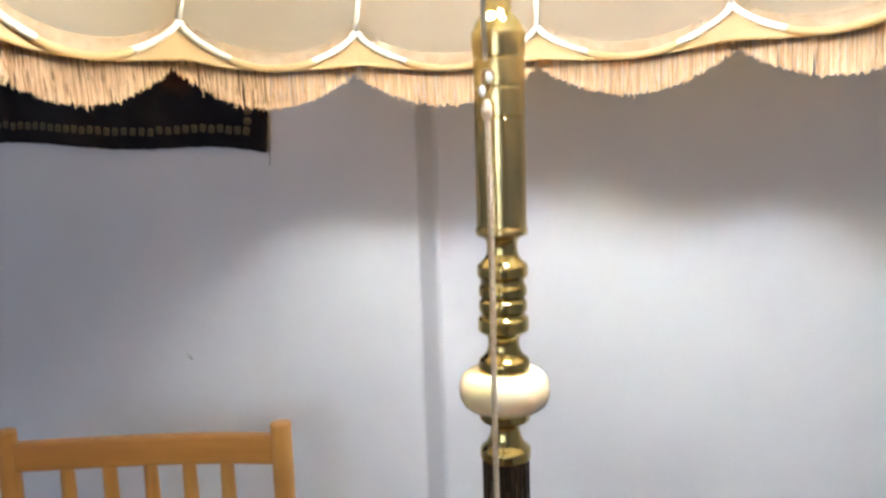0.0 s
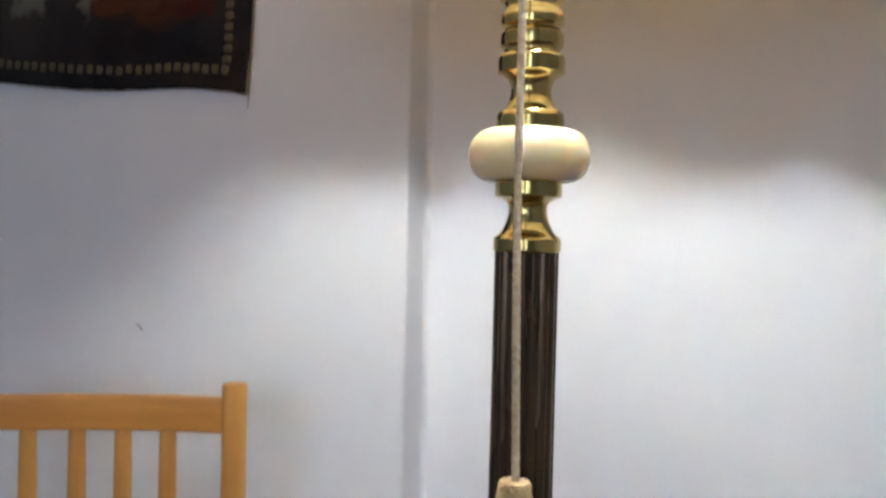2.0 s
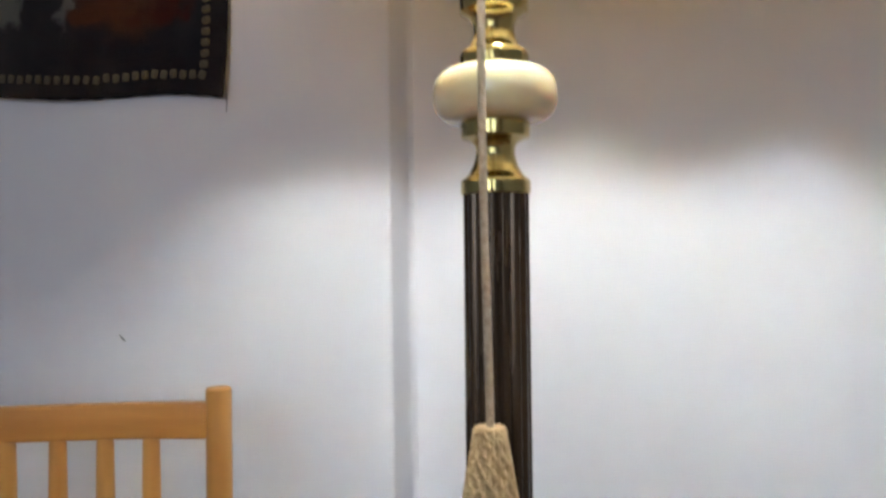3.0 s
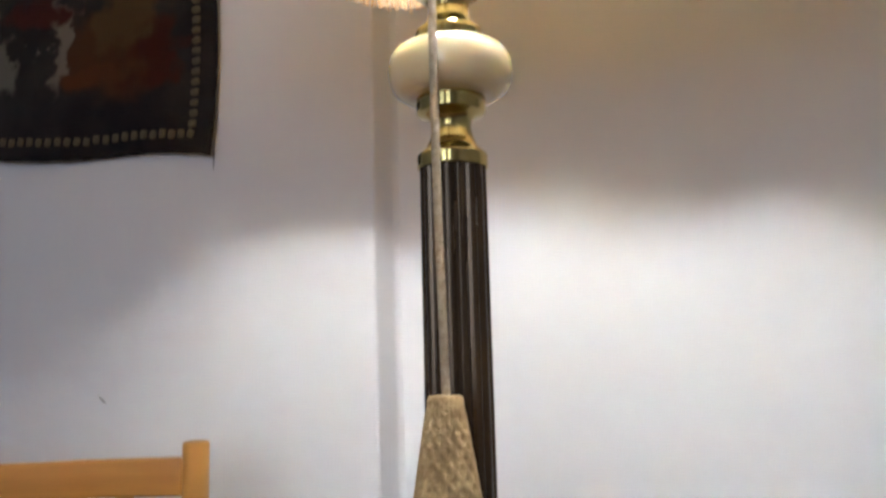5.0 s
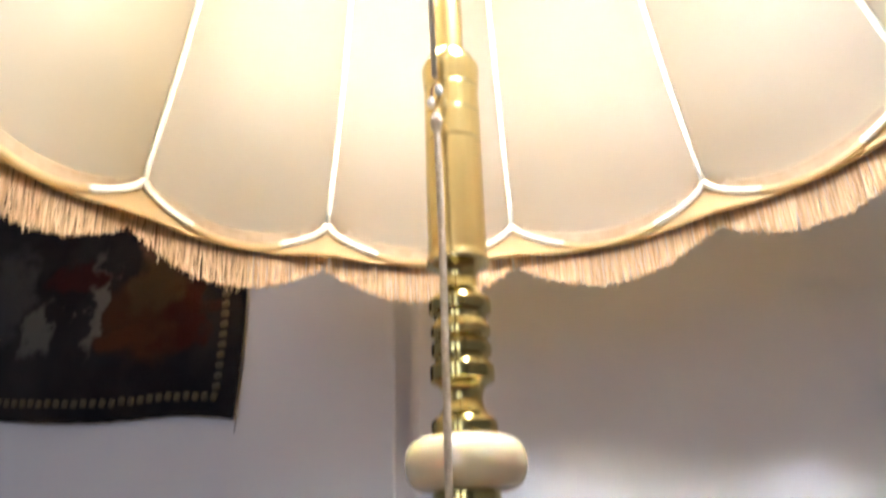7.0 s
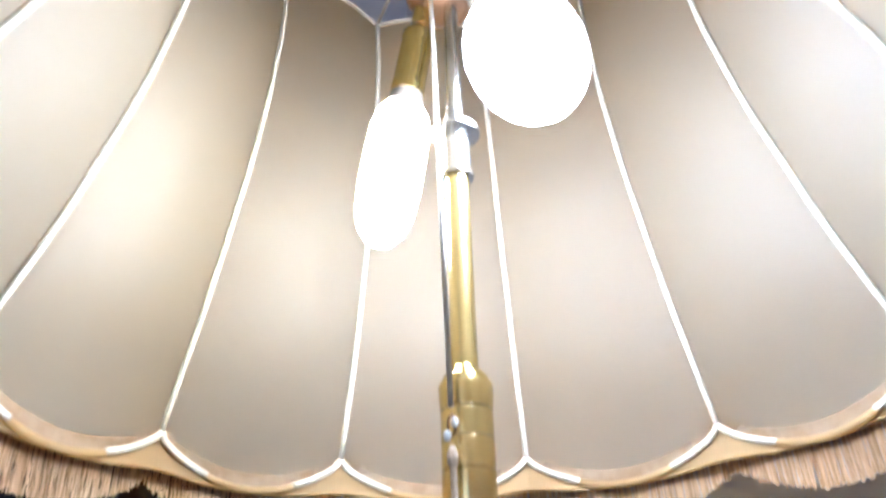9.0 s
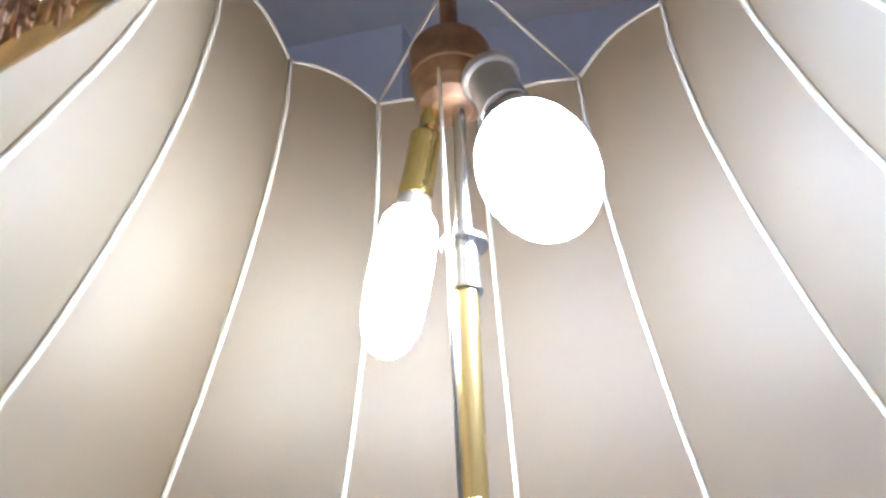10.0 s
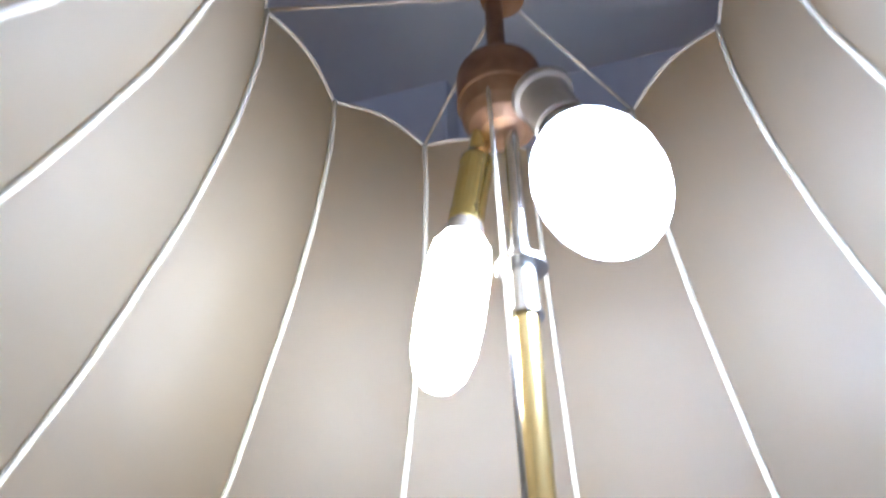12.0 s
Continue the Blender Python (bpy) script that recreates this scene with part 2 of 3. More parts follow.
def room():
    t = 0.12
    wide, deep, mid_x, mid_y = ROOM_E - ROOM_W, -ROOM_S, (ROOM_E + ROOM_W) / 2, ROOM_S / 2

    def piece(name, size, centre, mat, label, category):
        ob = block(name, size, (0, 0, 0), mat, None, 0)
        ob.matrix_world = WALL @ Matrix.Translation(centre)
        return tagged(ob, label, category, kind="structure")

    piece("wall_north_recess", (ROOM_E + t - ARRIS, t, ROOM_H), ((ROOM_E + t + ARRIS) / 2, STEP + t / 2, ROOM_H / 2), WALL_PAINT, "uneven white painted plaster wall, set back behind the floor lamp", "wall")
    piece("wall_west", (t, deep, ROOM_H), (ROOM_W - t / 2, mid_y, ROOM_H / 2), ROOM_PAINT, "plain grey side wall", "wall")
    piece("wall_east", (t, deep + STEP, ROOM_H), (ROOM_E + t / 2, mid_y + STEP / 2, ROOM_H / 2), ROOM_PAINT, "plain grey side wall", "wall")
    # unseen south wall with an assumed window opening 1.4 wide, from 0.9 to 2.1 high
    piece("wall_south", (wide + 2 * t, t, 0.9), (mid_x, ROOM_S - t / 2, 0.45), ROOM_PAINT, "plain grey wall under the assumed window", "wall")
    piece("wall_south_head", (wide + 2 * t, t, ROOM_H - 2.1), (mid_x, ROOM_S - t / 2, (ROOM_H + 2.1) / 2), ROOM_PAINT, "plain grey wall over the assumed window", "wall")
    side = (wide + 2 * t - 1.4) / 2
    for s in (-1, 1):
        piece("wall_south_side", (side, t, 1.2), (mid_x + s * (0.7 + side / 2), ROOM_S - t / 2, 1.5), ROOM_PAINT, "plain grey wall beside the assumed window", "wall")
    piece("floor", (wide + 2 * t, deep + 2 * t + STEP, 0.1), (mid_x, mid_y + STEP / 2, -0.05), FLOOR_WOOD, "brown wooden floor", "floor")
    piece("ceiling", (wide + 2 * t, deep + 2 * t + STEP, 0.1), (mid_x, mid_y + STEP / 2, ROOM_H + 0.05), CEILING_PAINT, "plain off-white ceiling", "ceiling")
    # area lamp added in that opening to fill the room with bluish daylight
    lamp = bpy.data.lights.new("daylight_fill", "AREA")
    lamp.shape, lamp.size, lamp.size_y, lamp.energy, lamp.color = "RECTANGLE", 1.38, 1.18, FILL_POWER, (0.72, 0.82, 1.0)
    ob = new("daylight_fill", lamp)
    ob.matrix_world = WALL @ Matrix.Translation((mid_x, ROOM_S - 0.02, 1.5)) @ pose(0, 0, 0, 90, 0, 0)
    return ob


room()


def stepped_wall():
    """The nearer part of the wall; its plastered corner is rounded and wavers a little."""
    verts, faces = [], []
    n, back = 90, STEP + 0.12
    plan = [(ROOM_W - 0.12, back), (ROOM_W - 0.12, 0), (ARRIS - 0.30, 0), (ARRIS - 0.06, 0), (ARRIS - 0.012, 0.0002)]
    plan += [(ARRIS - 0.005 + 0.005 * math.sin(math.pi * k / 10), 0.005 - 0.005 * math.cos(math.pi * k / 10)) for k in range(6)]
    plan += [(ARRIS + 0.2 * SPLAY, 0.014), (ARRIS + 0.5 * SPLAY, 0.030), (ARRIS + 0.85 * SPLAY, STEP - 0.010), (ARRIS + SPLAY + 0.002, STEP - 0.003), (ARRIS + SPLAY + 0.010, STEP + 0.001), (ARRIS + SPLAY + 0.010, STEP + 0.004), (ARRIS - 0.004, STEP + 0.004), (ARRIS - 0.004, back)]
    k = len(plan)
    for i in range(n + 1):
        z = ROOM_H * i / n
        near = 0.0016 * noise.noise((z * 7, 0.3, 0)) + 0.0022 * noise.noise((z * 2.3, 5.1, 0))
        foot = 0.004 * max(0.0, 1.1 - z) * (1 + noise.noise((z * 5, 2.2, 1)))
        for x, y in plan:
            at_corner = max(0.0, 1 - abs(x - ARRIS) / 0.05) if y < STEP + 0.002 else 0.0
            inner = max(0.0, (y - 0.02) / (STEP - 0.02)) if x > ARRIS - 0.001 and y < STEP + 0.002 else 0.0
            verts.append((x + at_corner * near + inner * foot, y, z))
    for i in range(n):
        for j in range(k):
            j2 = (j + 1) % k
            faces.append((i * k + j, i * k + j2, (i + 1) * k + j2, (i + 1) * k + j))
    faces += [tuple(range(k))[::-1], tuple(range(n * k, n * k + k))]
    ob = sharpen(mesh_object("wall_north", verts, faces, WALL_PAINT), 50)
    ob.matrix_world = WALL
    return tagged(ob, "white painted plaster wall with a rounded corner where it steps back", "wall", kind="structure")


stepped_wall()


def nail_hole():
    ob = mesh_object("wall_mark", *tube([(0.004, 0, -0.004), (0, -0.0012, 0), (-0.007, 0, 0.006)], [0.0006, 0.0014, 0.0006], 6), MARK_GREY)
    ob.matrix_world = Matrix.Translation((-0.498, 0.7585, 0.957)) @ pose(0, 0, 0, 0, 0, -12.5)
    return tagged(ob, "small dark chipped mark in the white wall", "mark")


nail_hole()


# ---- the floor lamp ----
lamp_root = tagged(new("floor_lamp"), "brass and dark fluted floor lamp with onyx knob and fringed shade", "floor lamp")

turned("base", [(0.150, 0.0), (0.152, 0.006), (0.148, 0.014), (0.130, 0.020), (0.085, 0.028), (0.050, 0.038), (0.030, 0.052), (0.0185, 0.064), (0.0185, 0.076)], BRASS, lamp_root, "round brass foot", 64)


def fluted(a, z):
    return 1 - 0.085 * (0.5 + 0.5 * math.cos(16 * a)) ** 3


turned("column", [(0.0172, 0.074), (0.0170, 0.40), (0.0164, 0.80), (0.0161, 1.02), (0.0160, 1.1045), (0.0160, 1.1056)], BRONZE, lamp_root, "dark brown fluted metal column", 192, None, fluted)
turned("lower_collar", [(0.0150, 1.1050), (0.0167, 1.1052), (0.0170, 1.1058), (0.0170, 1.1112), (0.0165, 1.1122), (0.0146, 1.1136), (0.0126, 1.1160), (0.0108, 1.1196), (0.0097, 1.1236), (0.0094, 1.1262), (0.0098, 1.1286),
                        (0.0116, 1.1306), (0.0146, 1.1318), (0.0164, 1.1324), (0.0168, 1.1332), (0.0168, 1.1396), (0.0160, 1.1404)], BRASS, lamp_root, "polished brass waisted collar")
KNOB = [(0.0150, 1.1398), (0.0200, 1.1401)]
for d in range(-80, 81, 8):
    a = math.radians(d)
    KNOB.append((0.0182 + 0.0120 * math.cos(a) ** 0.8, 1.1530 + 0.0129 * math.copysign(abs(math.sin(a)) ** 0.9, d)))
turned("onyx_knob", KNOB + [(0.0150, 1.1662)], ONYX, lamp_root, "cream translucent onyx ring", 64)
turned("spindle", [(0.0150, 1.1652), (0.0166, 1.1656), (0.0169, 1.1663), (0.0169, 1.1716), (0.0164, 1.1738), (0.0146, 1.1753), (0.0126, 1.1770), (0.0110, 1.1800), (0.0101, 1.1838), (0.0102, 1.1872),
                   (0.0116, 1.1904), (0.0138, 1.1922), (0.0160, 1.1932), (0.0167, 1.1940), (0.0167, 1.2010), (0.0160, 1.2022), (0.0142, 1.2034), (0.0139, 1.2046), (0.0143, 1.2058), (0.0155, 1.2068), (0.0159, 1.2100),
                   (0.0155, 1.2132), (0.0142, 1.2142), (0.0138, 1.2152), (0.0142, 1.2162), (0.0155, 1.2172), (0.0159, 1.2200), (0.0155, 1.2228), (0.0142, 1.2240), (0.0139, 1.2262), (0.0143, 1.2284), (0.0160, 1.2296),
                   (0.0166, 1.2306), (0.0166, 1.2362), (0.0158, 1.2378), (0.0138, 1.2392), (0.0116, 1.2416), (0.0102, 1.2448), (0.0097, 1.2488), (0.0102, 1.2526), (0.0124, 1.2554), (0.0150, 1.2564), (0.0160, 1.2572)], BRASS, lamp_root, "polished brass turned spindle")
turned("sleeve", [(0.0150, 1.2566), (0.0166, 1.2570), (0.0170, 1.2578), (0.0170, 1.2606), (0.0162, 1.2616), (0.0161, 1.2640), (0.0161, 1.3310), (0.0156, 1.3315), (0.0161, 1.3320), (0.0161, 1.3495), (0.0157, 1.3500),
                  (0.0161, 1.3505), (0.0161, 1.3670), (0.0157, 1.3676), (0.0163, 1.3684), (0.0170, 1.3780), (0.0172, 1.3832), (0.0166, 1.3848), (0.0150, 1.3852)], BRASS_SATIN, lamp_root, "brushed brass cylinder")
turned("cap", [(0.0158, 1.3846), (0.0156, 1.3860), (0.0140, 1.3900), (0.0108, 1.3936), (0.0092, 1.3950), (0.0088, 1.3958)], BRASS, lamp_root, "brass cone cap")
turned("tube", [(0.0086, 1.394), (0.0086, 1.5440)], BRASS_SATIN, lamp_root, "slim brass tube", 32)
turned("cup", [(0.0088, 1.5430), (0.0119, 1.5432), (0.0122, 1.5440), (0.0122, 1.5462), (0.0106, 1.5470), (0.0104, 1.5820), (0.0180, 1.5826), (0.0186, 1.5834), (0.0186, 1.5850), (0.0180, 1.5858), (0.0100, 1.5862)], NICKEL, lamp_root, "flanged pale nickel cup")
turned("neck", [(0.0098, 1.5858), (0.0088, 1.5930), (0.0068, 1.6050), (0.0060, 1.6200), (0.0060, 1.7300)], NICKEL, lamp_root, "tapered pale nickel neck", 32)

# the lamp holder that carries the two sockets, and the stem to the shade's hub
HOLDER = Matrix.Translation((-0.006, 0.004, 0))
turned("holder", [(0.0060, 1.7220), (0.0180, 1.7235), (0.0275, 1.7300), (0.0325, 1.7400), (0.0345, 1.7520), (0.0352, 1.7560), (0.0362, 1.7566), (0.0368, 1.7580), (0.0368, 1.7900), (0.0355, 1.7945), (0.0280, 1.7990), (0.0110, 1.8020), (0.0090, 1.8040)],
       BRASS_OLD, lamp_root, "tarnished copper-brown lamp holder", 48, HOLDER)
turned("stem", [(0.0085, 1.8030), (0.0085, 1.9250)], BRASS_OLD, lamp_root, "dark upper stem", 24, HOLDER @ Matrix.Translation((0, 0.004, 0)))


def along(a, b):
    """Pose whose z axis runs from a to b."""
    d = (Vector(b) - Vector(a)).normalized()
    return Matrix.Translation(a) @ d.to_track_quat("Z", "Y").to_matrix().to_4x4()


def socket_and_bulb(start, end, mat, label, profile, bulb_profile, bulb_label, glow):
    m = along(start, end)
    s = turned("socket", profile, mat, lamp_root, label, 32, m)
    bulb = turned("bulb", bulb_profile, glow, lamp_root, bulb_label, 24, m)
    r, z = bulb_profile[0]
    turned("bulb_base", [(0.6 * profile[-2][0], profile[-1][1] - 0.004), (0.0140, profile[-1][1] + 0.010), (0.8 * r, z - 0.016), (r - 0.0006, z - 0.0005)], SOCKET_GREY, bulb, "grey bulb base", 24, m)
    return s


# both bulbs are drawn oversized: their bloom is built into the outline
BLOOM_GLOBE = [(0.0435 * math.sin(math.radians(d)), 0.1220 - 0.0620 * math.cos(math.radians(d))) for d in range(42, 178, 8)] + [(0.0020, 0.1839)]
socket_and_bulb((0.025, -0.026, 1.733), (0.0528, -0.0490, 1.6150), SOCKET_GREY, "grey-brown plastic bulb socket",
                [(0.008, -0.022), (0.010, -0.006), (0.0215, -0.004), (0.0240, -0.001), (0.0248, 0.003), (0.0240, 0.007), (0.0205, 0.009), (0.0200, 0.030), (0.0208, 0.044), (0.0208, 0.050), (0.0190, 0.051), (0.0180, 0.046)],
                BLOOM_GLOBE,
                "lit round cool white bulb", BULB_COOL)
socket_and_bulb((-0.022, 0.006, 1.735), (-0.0515, 0.030, 1.570), BRASS, "brass bulb socket",
                [(0.006, 0.0), (0.0085, 0.004), (0.0085, 0.026), (0.0100, 0.030), (0.0135, 0.034), (0.0140, 0.040), (0.0132, 0.044), (0.0136, 0.048), (0.0136, 0.082), (0.0142, 0.086), (0.0142, 0.094), (0.0120, 0.096)],
                [(0.0165, 0.108), (0.0215, 0.116), (0.0240, 0.130), (0.0247, 0.150), (0.0246, 0.178), (0.0228, 0.202), (0.0180, 0.217), (0.0105, 0.226), (0.0030, 0.229)],
                "lit slim warm white bulb", BULB_WARM)

# ---- pull cord ----
CORD_TOP, CORD_JOIN, CORD_END = Vector((-0.0165, -0.026, 1.752)), Vector((-0.0088, -0.0215, 1.357)), Vector((-0.0066, -0.036, 1.000))
mesh_object("pull_wire", *tube([CORD_TOP, CORD_TOP.lerp(CORD_JOIN, 0.4) + Vector((0, -0.001, 0)), CORD_JOIN.lerp(CORD_TOP, 0.02)], 0.0016, 8), STRING, lamp_root, "thin pull wire")
def pull_hook():
    """A bent wire hook over two pale beads, where the wire meets the cord."""
    x, y = CORD_JOIN.x, CORD_JOIN.y
    pts = [(x + 0.0022 * math.sin(a), y, 1.3535 + 0.0060 * math.cos(a)) for a in [math.pi * k / 8 for k in range(17)]]
    mesh_object("hook", *tube(pts, 0.0008, 6), BRASS_OLD, lamp_root, "dark bent wire hook")
    for dx, z in ((0.0018, 1.3550), (-0.0026, 1.3470)):
        turned("bead", [(0.0006, -0.0030), (0.0018, -0.0024), (0.0024, 0.0), (0.0018, 0.0024), (0.0006, 0.0030)], PLASTIC, lamp_root, "pale bead", 14, Matrix.Translation((x + dx, y - 0.001, z)))
    turned("knot", [(0.0014, 1.3290), (0.0030, 1.3310), (0.0034, 1.3350), (0.0026, 1.3395), (0.0014, 1.3420)], CORD, lamp_root, "cord knot", 14, Matrix.Translation((x, y, 0)))


pull_hook()


def twisted_cord():
    """A two-ply cord with a visible twist."""
    verts, faces = [], []
    n, seg = 220, 12
    for i in range(n + 1):
        f = i / n
        c = Vector((CORD_JOIN.x, CORD_JOIN.y, 1.340)).lerp(CORD_END, f) + Vector((0.0006 * math.sin(f * 7), 0, 0))
        turn = f * 2 * math.pi * 30
        for k in range(seg):
            a = 2 * math.pi * k / seg
            r = 0.0019 * (1 + 0.05 * math.cos(2 * (a - turn)))
            verts.append(c + Vector((r * math.cos(a), r * math.sin(a), 0)))
    for i in range(n):
        for k in range(seg):
            k2 = (k + 1) % seg
            faces.append((i * seg + k2, i * seg + k, (i + 1) * seg + k, (i + 1) * seg + k2))
    return mesh_object("pull_cord", verts, faces, CORD, lamp_root, "beige twisted pull cord")


twisted_cord()


def woven(a, z):
    u, v = a * 13, (z - 0.9) * 2 * math.pi / 0.0080
    return 1 + 0.065 * max(math.sin(u + v), math.sin(u - v))


turned("pull_weight", [(0.0030, 1.0010), (0.0066, 1.0008), (0.0074, 0.9990), (0.0076, 0.9960)] + [(0.0078 + 0.0092 * (k / 66) ** 0.95, 0.9950 - 0.060 * k / 66) for k in range(1, 67)]
       + [(0.0168, 0.930), (0.0160, 0.924), (0.0120, 0.919), (0.0040, 0.917)], JUTE, lamp_root, "woven straw cone pull", 136, Matrix.Translation((CORD_END.x, CORD_END.y, 0)), woven)

# ---- lamp shade ----
PIVOT = Matrix.Translation((0.0138, -0.0075, 1.4391)) @ Matrix.Rotation(-0.0188, 4, "Y") @ Matrix.Rotation(-0.0229, 4, "X")
shade = new("shade")
shade.parent = lamp_root
shade.matrix_world = PIVOT
tagged(shade, "cream scalloped cloth shade with beige fringe")
SIDES = 12
TURNS = [-84.81, -53.02, -23.73, 7.11, 38.38, 70.11, 96.69, 127.50, 157.00, 190.00, 218.00, 243.21]
PROFILE = [(0.0, 0.3682), (0.05, 0.3452), (0.1, 0.3223), (0.155, 0.303), (0.24, 0.2749), (0.34, 0.2533), (0.44, 0.2438), (0.52, 0.2483)]
TOP = 0.5195
BULGE = {11: -0.0028, 1: 0.0080, 2: -0.0058, 3: 0.0018, 5: -0.0022, 6: 0.0074}    # ribs bent in or out at the waist


def smooth_radius(z):
    """Radius of a rib at height z over the scallops' peaks."""
    zs, rs = [p[0] for p in PROFILE], [p[1] for p in PROFILE]
    if z <= 0:
        return rs[0] - 0.25 * z
    return sum(float(np.interp(min(max(z + d, 0), TOP), zs, rs)) for d in (-0.02, -0.01, 0, 0.01, 0.02)) / 5


def bent(p):
    """The old frame is out of true: the rim stands up and out on the side away from the wall."""
    side = max(0.0, -p.y / 0.366) ** 2 * max(0.0, 1 - max(p.z, 0) / 0.2)
    return p + Vector((0, -0.008 * side, 0.001 * side))


def rib_point(i, z, inset=0.0):
    a = radians(TURNS[i % SIDES])
    bulge = BULGE.get(i % SIDES, 0.0) * math.sin(math.pi * min(1.0, max(0.0, z) / TOP) ** 0.7)
    r = smooth_radius(z) + bulge - inset
    return Vector((r * math.sin(a), r * math.cos(a), z))


def arc_z(u):
    return -0.037 * math.sin(math.pi * u) ** 0.75


def hem_z(u):
    return -0.032 - 0.007 * math.sin(math.pi * u) ** 1.2


def hem_in(u):
    """How far the taut hem cuts inside the ribs."""
    return 0.012 * math.cos(math.pi * u) ** 4


def top_z(u):
    return TOP + 0.010 * math.sin(math.pi * u)


def cloth_point(i, u, z, inset=0.0):
    """A point of the cloth between ribs i and i + 1, drawn slightly inwards between them."""
    p = rib_point(i, z).lerp(rib_point(i + 1, z), u)
    pull = 0.006 * math.sin(math.pi * u) * (1 - 0.8 * math.exp(-max(z, 0) / 0.05))
    flat = Vector((p.x, p.y, 0)).normalized()
    p -= flat * (pull + inset)
    return bent(Vector((p.x, p.y, z)))


def sheet(name, rows, cols, point, thick, mat, label=""):
    """A cloth sheet with thickness: point(u, v, inset)."""
    verts, faces = [], []
    for side in (0, 1):
        for j in range(rows + 1):
            for k in range(cols + 1):
                verts.append(point(k / cols, j / rows, thick * side))
    w = cols + 1
    s = (rows + 1) * w
    for j in range(rows):
        for k in range(cols):
            a, b, c, d = j * w + k, j * w + k + 1, (j + 1) * w + k + 1, (j + 1) * w + k
            faces += [(d, c, b, a), (a + s, b + s, c + s, d + s)]
    edge = [k for k in range(w)] + [j * w + cols for j in range(1, rows + 1)] + [rows * w + k for k in range(cols - 1, -1, -1)] + [j * w for j in range(rows - 1, 0, -1)]
    for a, b in zip(edge, edge[1:] + edge[:1]):
        faces.append((a, b, b + s, a + s))
    return sharpen(mesh_object(name, verts, faces, mat, shade, label), 60)


rnd = random.Random(4)


def fringe_mesh(i):
    """Hanging threads of one scallop, each with its own length, lean and thickness. The scallops away from the wall are worn short."""
    verts, faces = [], []
    n, sides, steps = 112, 5, 5
    drop = {6: 0.028, 7: 0.020, 8: 0.018, 9: 0.019, 10: 0.028}.get(i, 0.0375)
    for layer in (0, 1, 2):
        for k in range(n):
            u = (k + 0.5 + rnd.uniform(-0.4, 0.4)) / n
            z0 = -0.002 - 0.026 * math.sin(math.pi * u) ** 0.8
            end = -0.0380 - drop * math.sin(math.pi * u) ** 0.85 + rnd.gauss(0, 0.0014) - (0.003 if rnd.random() < 0.03 else 0)
            out = -0.0100 - 0.0022 * layer + rnd.uniform(-0.0008, 0.0008)
            base = cloth_point(i, u, z0, out)
            lean = Vector((rnd.gauss(0, 0.0014), rnd.gauss(0, 0.0014), 0))
            wave = Vector((rnd.gauss(0, 0.0004), rnd.gauss(0, 0.0004), 0))
            r = rnd.uniform(0.00040, 0.00064)
            twist = rnd.uniform(0, 6.28)
            b = len(verts)
            for s in range(steps):
                f = s / (steps - 1)
                c = base + Vector((0, 0, (end - z0) * f)) + lean * f * f + wave * math.sin(f * 5 + twist)
                rr = r * (0.8, 1.0, 0.95, 1.1, 1.35)[s]
                for q in range(sides):
                    a = twist + q * 2 * math.pi / sides + f
                    verts.append(c + Vector((rr * math.cos(a), rr * math.sin(a), 0)))
            for s in range(steps - 1):
                for q in range(sides):
                    q2 = (q + 1) % sides
                    faces.append((b + s * sides + q2, b + s * sides + q, b + (s + 1) * sides + q, b + (s + 1) * sides + q2))
            faces.append(tuple(range(b + (steps - 1) * sides, b + steps * sides)))
    return verts, faces


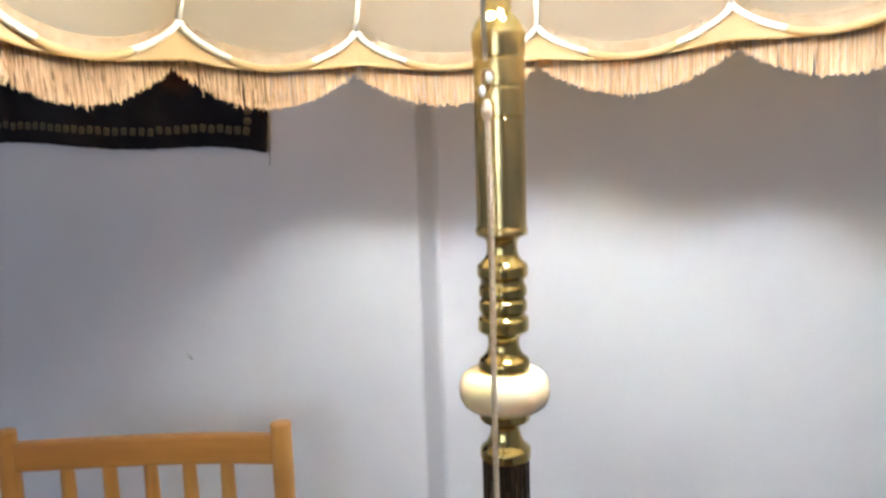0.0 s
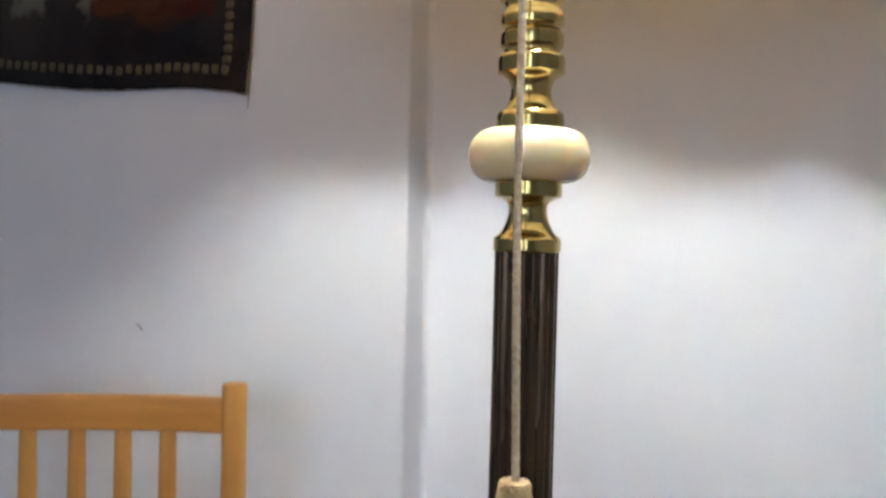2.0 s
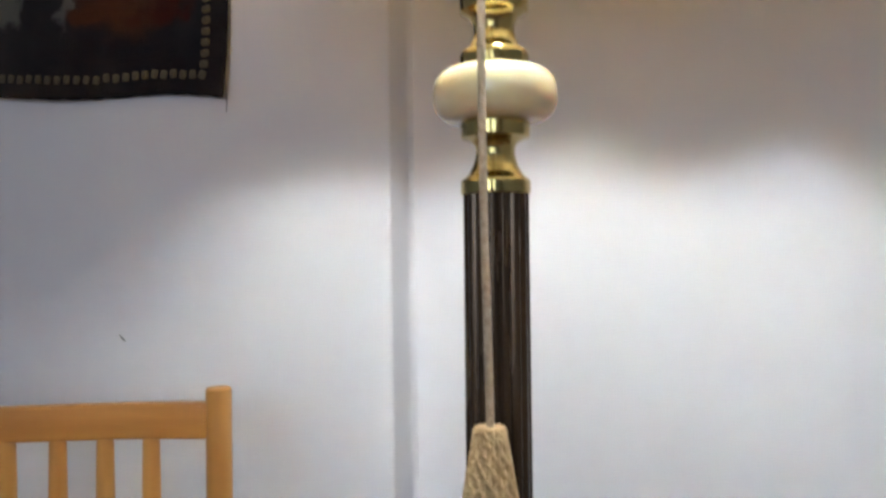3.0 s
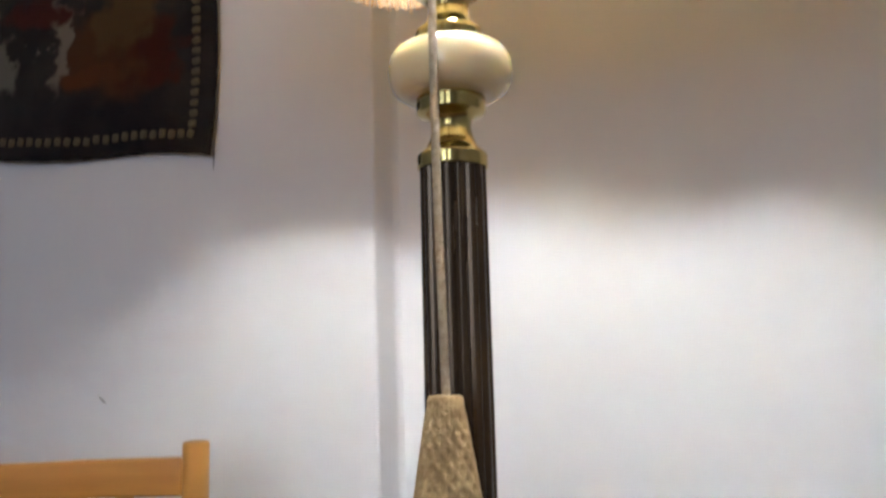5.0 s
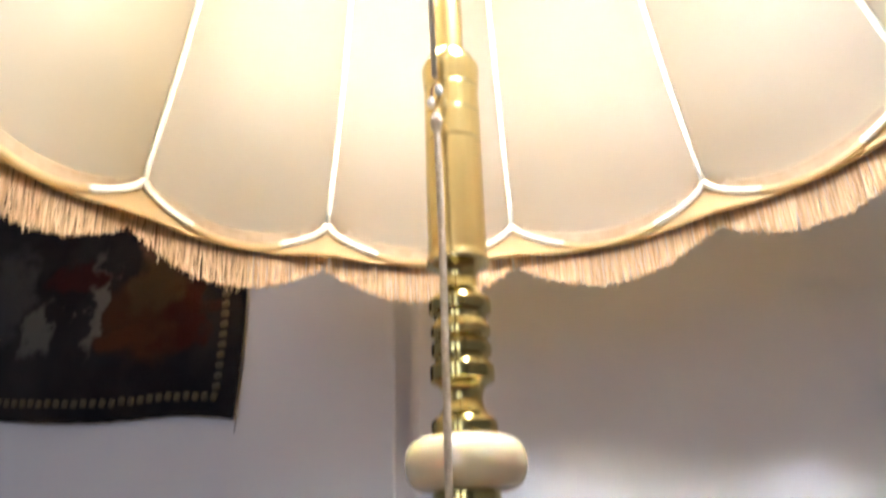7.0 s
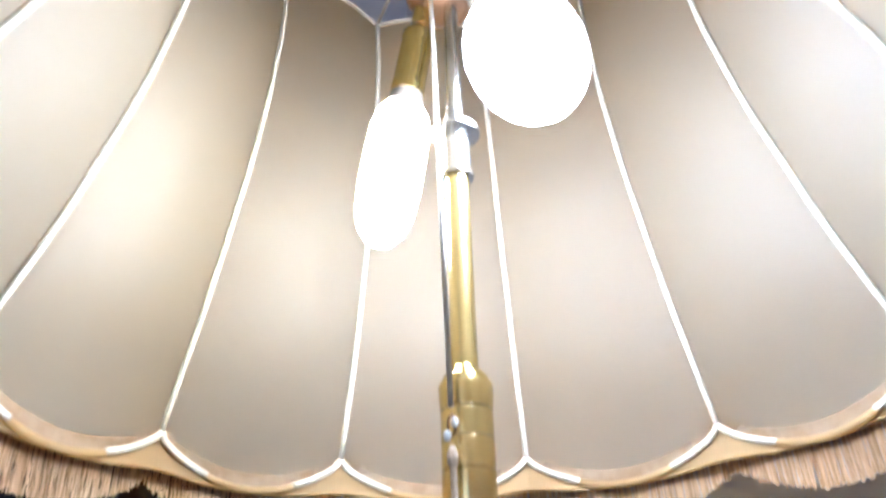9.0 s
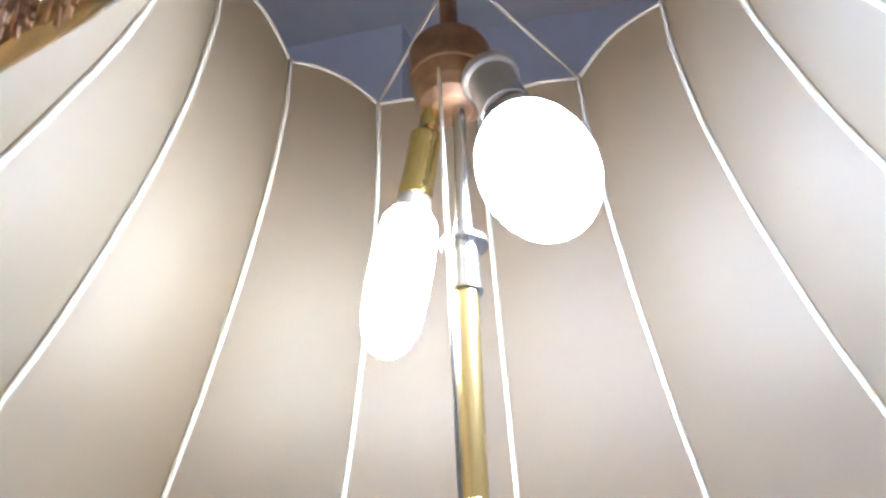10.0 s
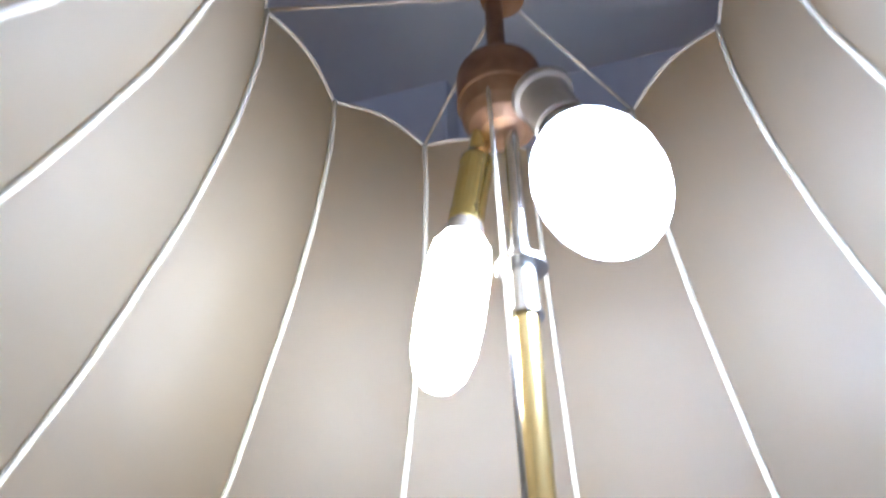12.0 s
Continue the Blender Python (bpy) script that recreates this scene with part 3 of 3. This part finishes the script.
def build_shade():
    for i in range(SIDES):
        sheet("panel", 26, 12, lambda u, v, t: cloth_point(i, u, arc_z(u) + (top_z(u) - arc_z(u)) * v, t), 0.0012, LINING)
        sheet("valance", 4, 16, lambda u, v, t: cloth_point(i, u, hem_z(u) + (arc_z(u) + 0.002 - hem_z(u)) * v, t - 0.0016 + hem_in(u) * (1 - v)), 0.0011, VALANCE, "pale gold cloth between scallops")
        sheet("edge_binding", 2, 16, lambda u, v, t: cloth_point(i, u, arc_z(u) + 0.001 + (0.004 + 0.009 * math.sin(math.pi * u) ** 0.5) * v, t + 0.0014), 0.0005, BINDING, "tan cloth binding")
        # braid along the hem
        verts, faces = [], []
        ring = ((-0.0022, -0.0010), (-0.0026, 0.0006), (-0.0020, 0.0022), (0.0002, 0.0022), (0.0006, 0.0006), (0.0002, -0.0010))
        n, w = 24, len(ring)
        for k in range(n + 1):
            u = k / n
            for o, dz in ring:
                verts.append(cloth_point(i, u, hem_z(u) + dz, hem_in(u) + o + 0.0004 * math.sin(k * 2.1)))
        for k in range(n):
            for j in range(w):
                j2 = (j + 1) % w
                faces.append((k * w + j, k * w + j2, (k + 1) * w + j2, (k + 1) * w + j))
        mesh_object("hem_braid", verts, faces, BRAID, shade, "tan braid at the hem")
        # white taped wires: the rib, the scallop, the top edge
        mesh_object("rib", *tube([bent(rib_point(i, TOP * k / 24, 0.0045)) for k in range(25)], 0.0027, 8), TAPE, shade, "white taped wire rib")
        for first in (0.0, 0.73):
            mesh_object("scallop_wire", *tube([cloth_point(i, u, arc_z(u) + 0.0005, 0.0036) for u in [first + 0.27 * k / 10 for k in range(11)]], 0.0031, 8), TAPE, shade, "white taped scallop wire")
        mesh_object("hem_roll", *tube([cloth_point(i, u, arc_z(u) - 0.0005, 0.0030) for u in [0.25 + 0.5 * k / 16 for k in range(17)]], [0.0026] + [0.0036] * 15 + [0.0026], 8), VALANCE, shade, "pale gold rolled cloth hem")
        mesh_object("top_wire", *tube([cloth_point(i, k / 10, top_z(k / 10), 0.002) for k in range(11)], 0.0024, 6), WIRE, shade, "thin taped top wire")
        mesh_object("fringe", *fringe_mesh(i), FRINGE, shade, "beige thread fringe")
    # spider: six arms drop from every second rib to the hub
    hub = Vector((-0.002, 0.0, TOP - 0.045))
    for i in range(0, SIDES, 2):
        mesh_object("spider_arm", *tube([rib_point(i, TOP, 0.003), hub + (rib_point(i, TOP) - hub).normalized() * 0.017], 0.0019, 6), WIRE, shade, "thin spider arm")
    turned("hub", [(0.010, hub.z - 0.006), (0.021, hub.z - 0.005), (0.022, hub.z), (0.021, hub.z + 0.005), (0.008, hub.z + 0.007)], BRASS_OLD, shade, "dark round hub", 32, Matrix.Translation((hub.x, hub.y, 0)))


build_shade()


# ---- the chair ----
def chair():
    root = tagged(new("dining_chair"), "honey-coloured beech chair with a slatted back", "chair")
    root.location = (-0.498, 0.548, 0)
    for s, top in ((-1, 0.915), (1, 0.920)):
        x = 0.202 * s
        turned("back_post", [(0.0120, 0.0), (0.0150, 0.05), (0.0160, 0.45), (0.0152, top - 0.0030), (0.0144, top - 0.0010), (0.0128, top)], BEECH, root, "", 24, Matrix.Translation((x, 0, 0)))
        turned("front_leg", [(0.0120, 0.0), (0.0160, 0.10), (0.0170, 0.432)], BEECH, root, "", 24, Matrix.Translation((x, -0.37, 0)))
    block("top_rail", (0.380, 0.020, 0.043), (0, 0, 0.8775), BEECH_X, root, 0.004, "", lambda c: Vector((c.x, c.y + 0.010 * (1 - (c.x / 0.19) ** 2), c.z + 0.001 * c.x / 0.19 + 0.002 * math.sin(c.x * 9))))
    block("lower_rail", (0.380, 0.020, 0.034), (0, 0, 0.545), BEECH_X, root, 0.004, "", lambda c: Vector((c.x, c.y + 0.010 * (1 - (c.x / 0.19) ** 2), c.z)))
    for x in (-0.120, -0.058, 0.003, 0.061, 0.118):
        turned("slat", [(0.0070, 0.557), (0.0100, 0.575), (0.0112, 0.70), (0.0109, 0.80), (0.0102, 0.845), (0.0096, 0.866)], BEECH, root, "", 20, Matrix.Translation((x, 0.010 * (1 - (x / 0.19) ** 2), 0)))
    block("seat", (0.44, 0.42, 0.022), (0, -0.185, 0.441), BEECH_X, root, 0.006)
    for y in (0.0, -0.37):
        block("stretcher", (0.38, 0.016, 0.022), (0, y, 0.24), BEECH_X, root, 0.004)
    for x in (-0.202, 0.202):
        block("stretcher", (0.014, 0.345, 0.022), (x, -0.185, 0.20), BEECH, root, 0.004)


chair()


# ---- the wall hanging ----
def hanging():
    """Origin at the lower corner on the lamp's side; x runs along the wall, away from the room's face of it is +y."""
    wide, high = 1.05, 0.80
    root = tagged(new("wall_hanging"), "dark woven wall hanging with a gold stitched border", "wall hanging")
    root.matrix_world = WALL @ pose(-0.337, -0.004, 1.306, 0, 1.3, 0)

    def ripple(x, z):
        return -0.006 - 0.009 * (0.5 + 0.5 * math.sin(x * 17 + 0.8)) * math.exp(-z / 0.25) - 0.003 * noise.noise((x * 6, z * 6, 2))

    def low(x):
        return -0.020 * x + 0.004 * math.sin(x * 16 + 2.6) * min(1, -x / 0.1) + 0.0015 * noise.noise((x * 60, 0, 0)) - 0.004 * math.exp(x / 0.03)

    def right(z):
        return 0.004 * math.sin(z * 13) + 0.0015 * noise.noise((0, z * 60, 4))

    verts, faces = [], []
    nx, nz = 150, 70
    for side in (0, 1):
        for j in range(nz + 1):
            for k in range(nx + 1):
                fx, fz = k / nx, j / nz
                x, z = -wide * (1 - fx), high * fz
                z2, x2 = z + low(x) * (1 - fz), x + right(z) * fx
                verts.append((x2, ripple(x, z) + 0.0035 * side, z2))
    w, s = nx + 1, (nx + 1) * (nz + 1)
    for j in range(nz):
        for k in range(nx):
            a = j * w + k
            faces += [(a, a + 1, a + w + 1, a + w), (a + s, a + w + s, a + w + 1 + s, a + 1 + s)]
    edge = [k for k in range(w)] + [j * w + nx for j in range(1, nz + 1)] + [nz * w + k for k in range(nx - 1, -1, -1)] + [j * w for j in range(nz - 1, 0, -1)]
    for a, b in zip(edge, edge[1:] + edge[:1]):
        faces.append((b, a, a + s, b + s))
    mesh_object("weaving", verts, faces, WEAVING, root, "near-black wool weaving with muted brown patches")

    # stitches of the border, shared mesh
    me = bpy.data.meshes.new("stitch")
    v, f = lathe([(0.0036, -0.0064), (0.0056, -0.0050), (0.0060, 0.0), (0.0056, 0.0050), (0.0036, 0.0064)], 8)
    me.from_pydata([(p.x, p.y * 0.42, p.z) for p in v], [], f)
    me.materials.append(GOLD_THREAD)
    me.polygons.foreach_set("use_smooth", [True] * len(me.polygons))

    def stitch(x, z, turn):
        ob = new("stitch", me)
        ob.parent = root
        ob.matrix_basis = Matrix.Translation((x, ripple(x, z) - 0.0008, z)) @ pose(0, 0, 0, 0, turn + rnd.uniform(-12, 12), 0)

    for k in range(58):
        x = -0.0325 - 0.0158 * k
        stitch(x, 0.0290 + low(x) + rnd.uniform(-0.001, 0.001), 8)
    for k in range(1, 42):
        z = 0.0290 + 0.0158 * k
        stitch(-0.0325 + right(z), z, 82)
    # a loose thread at the corner
    mesh_object("loose_thread", *tube([(0.003, -0.008, 0.004), (0.0045, -0.008, -0.008), (0.003, -0.008, -0.024)], 0.0005, 5), WEAVING, root)


hanging()
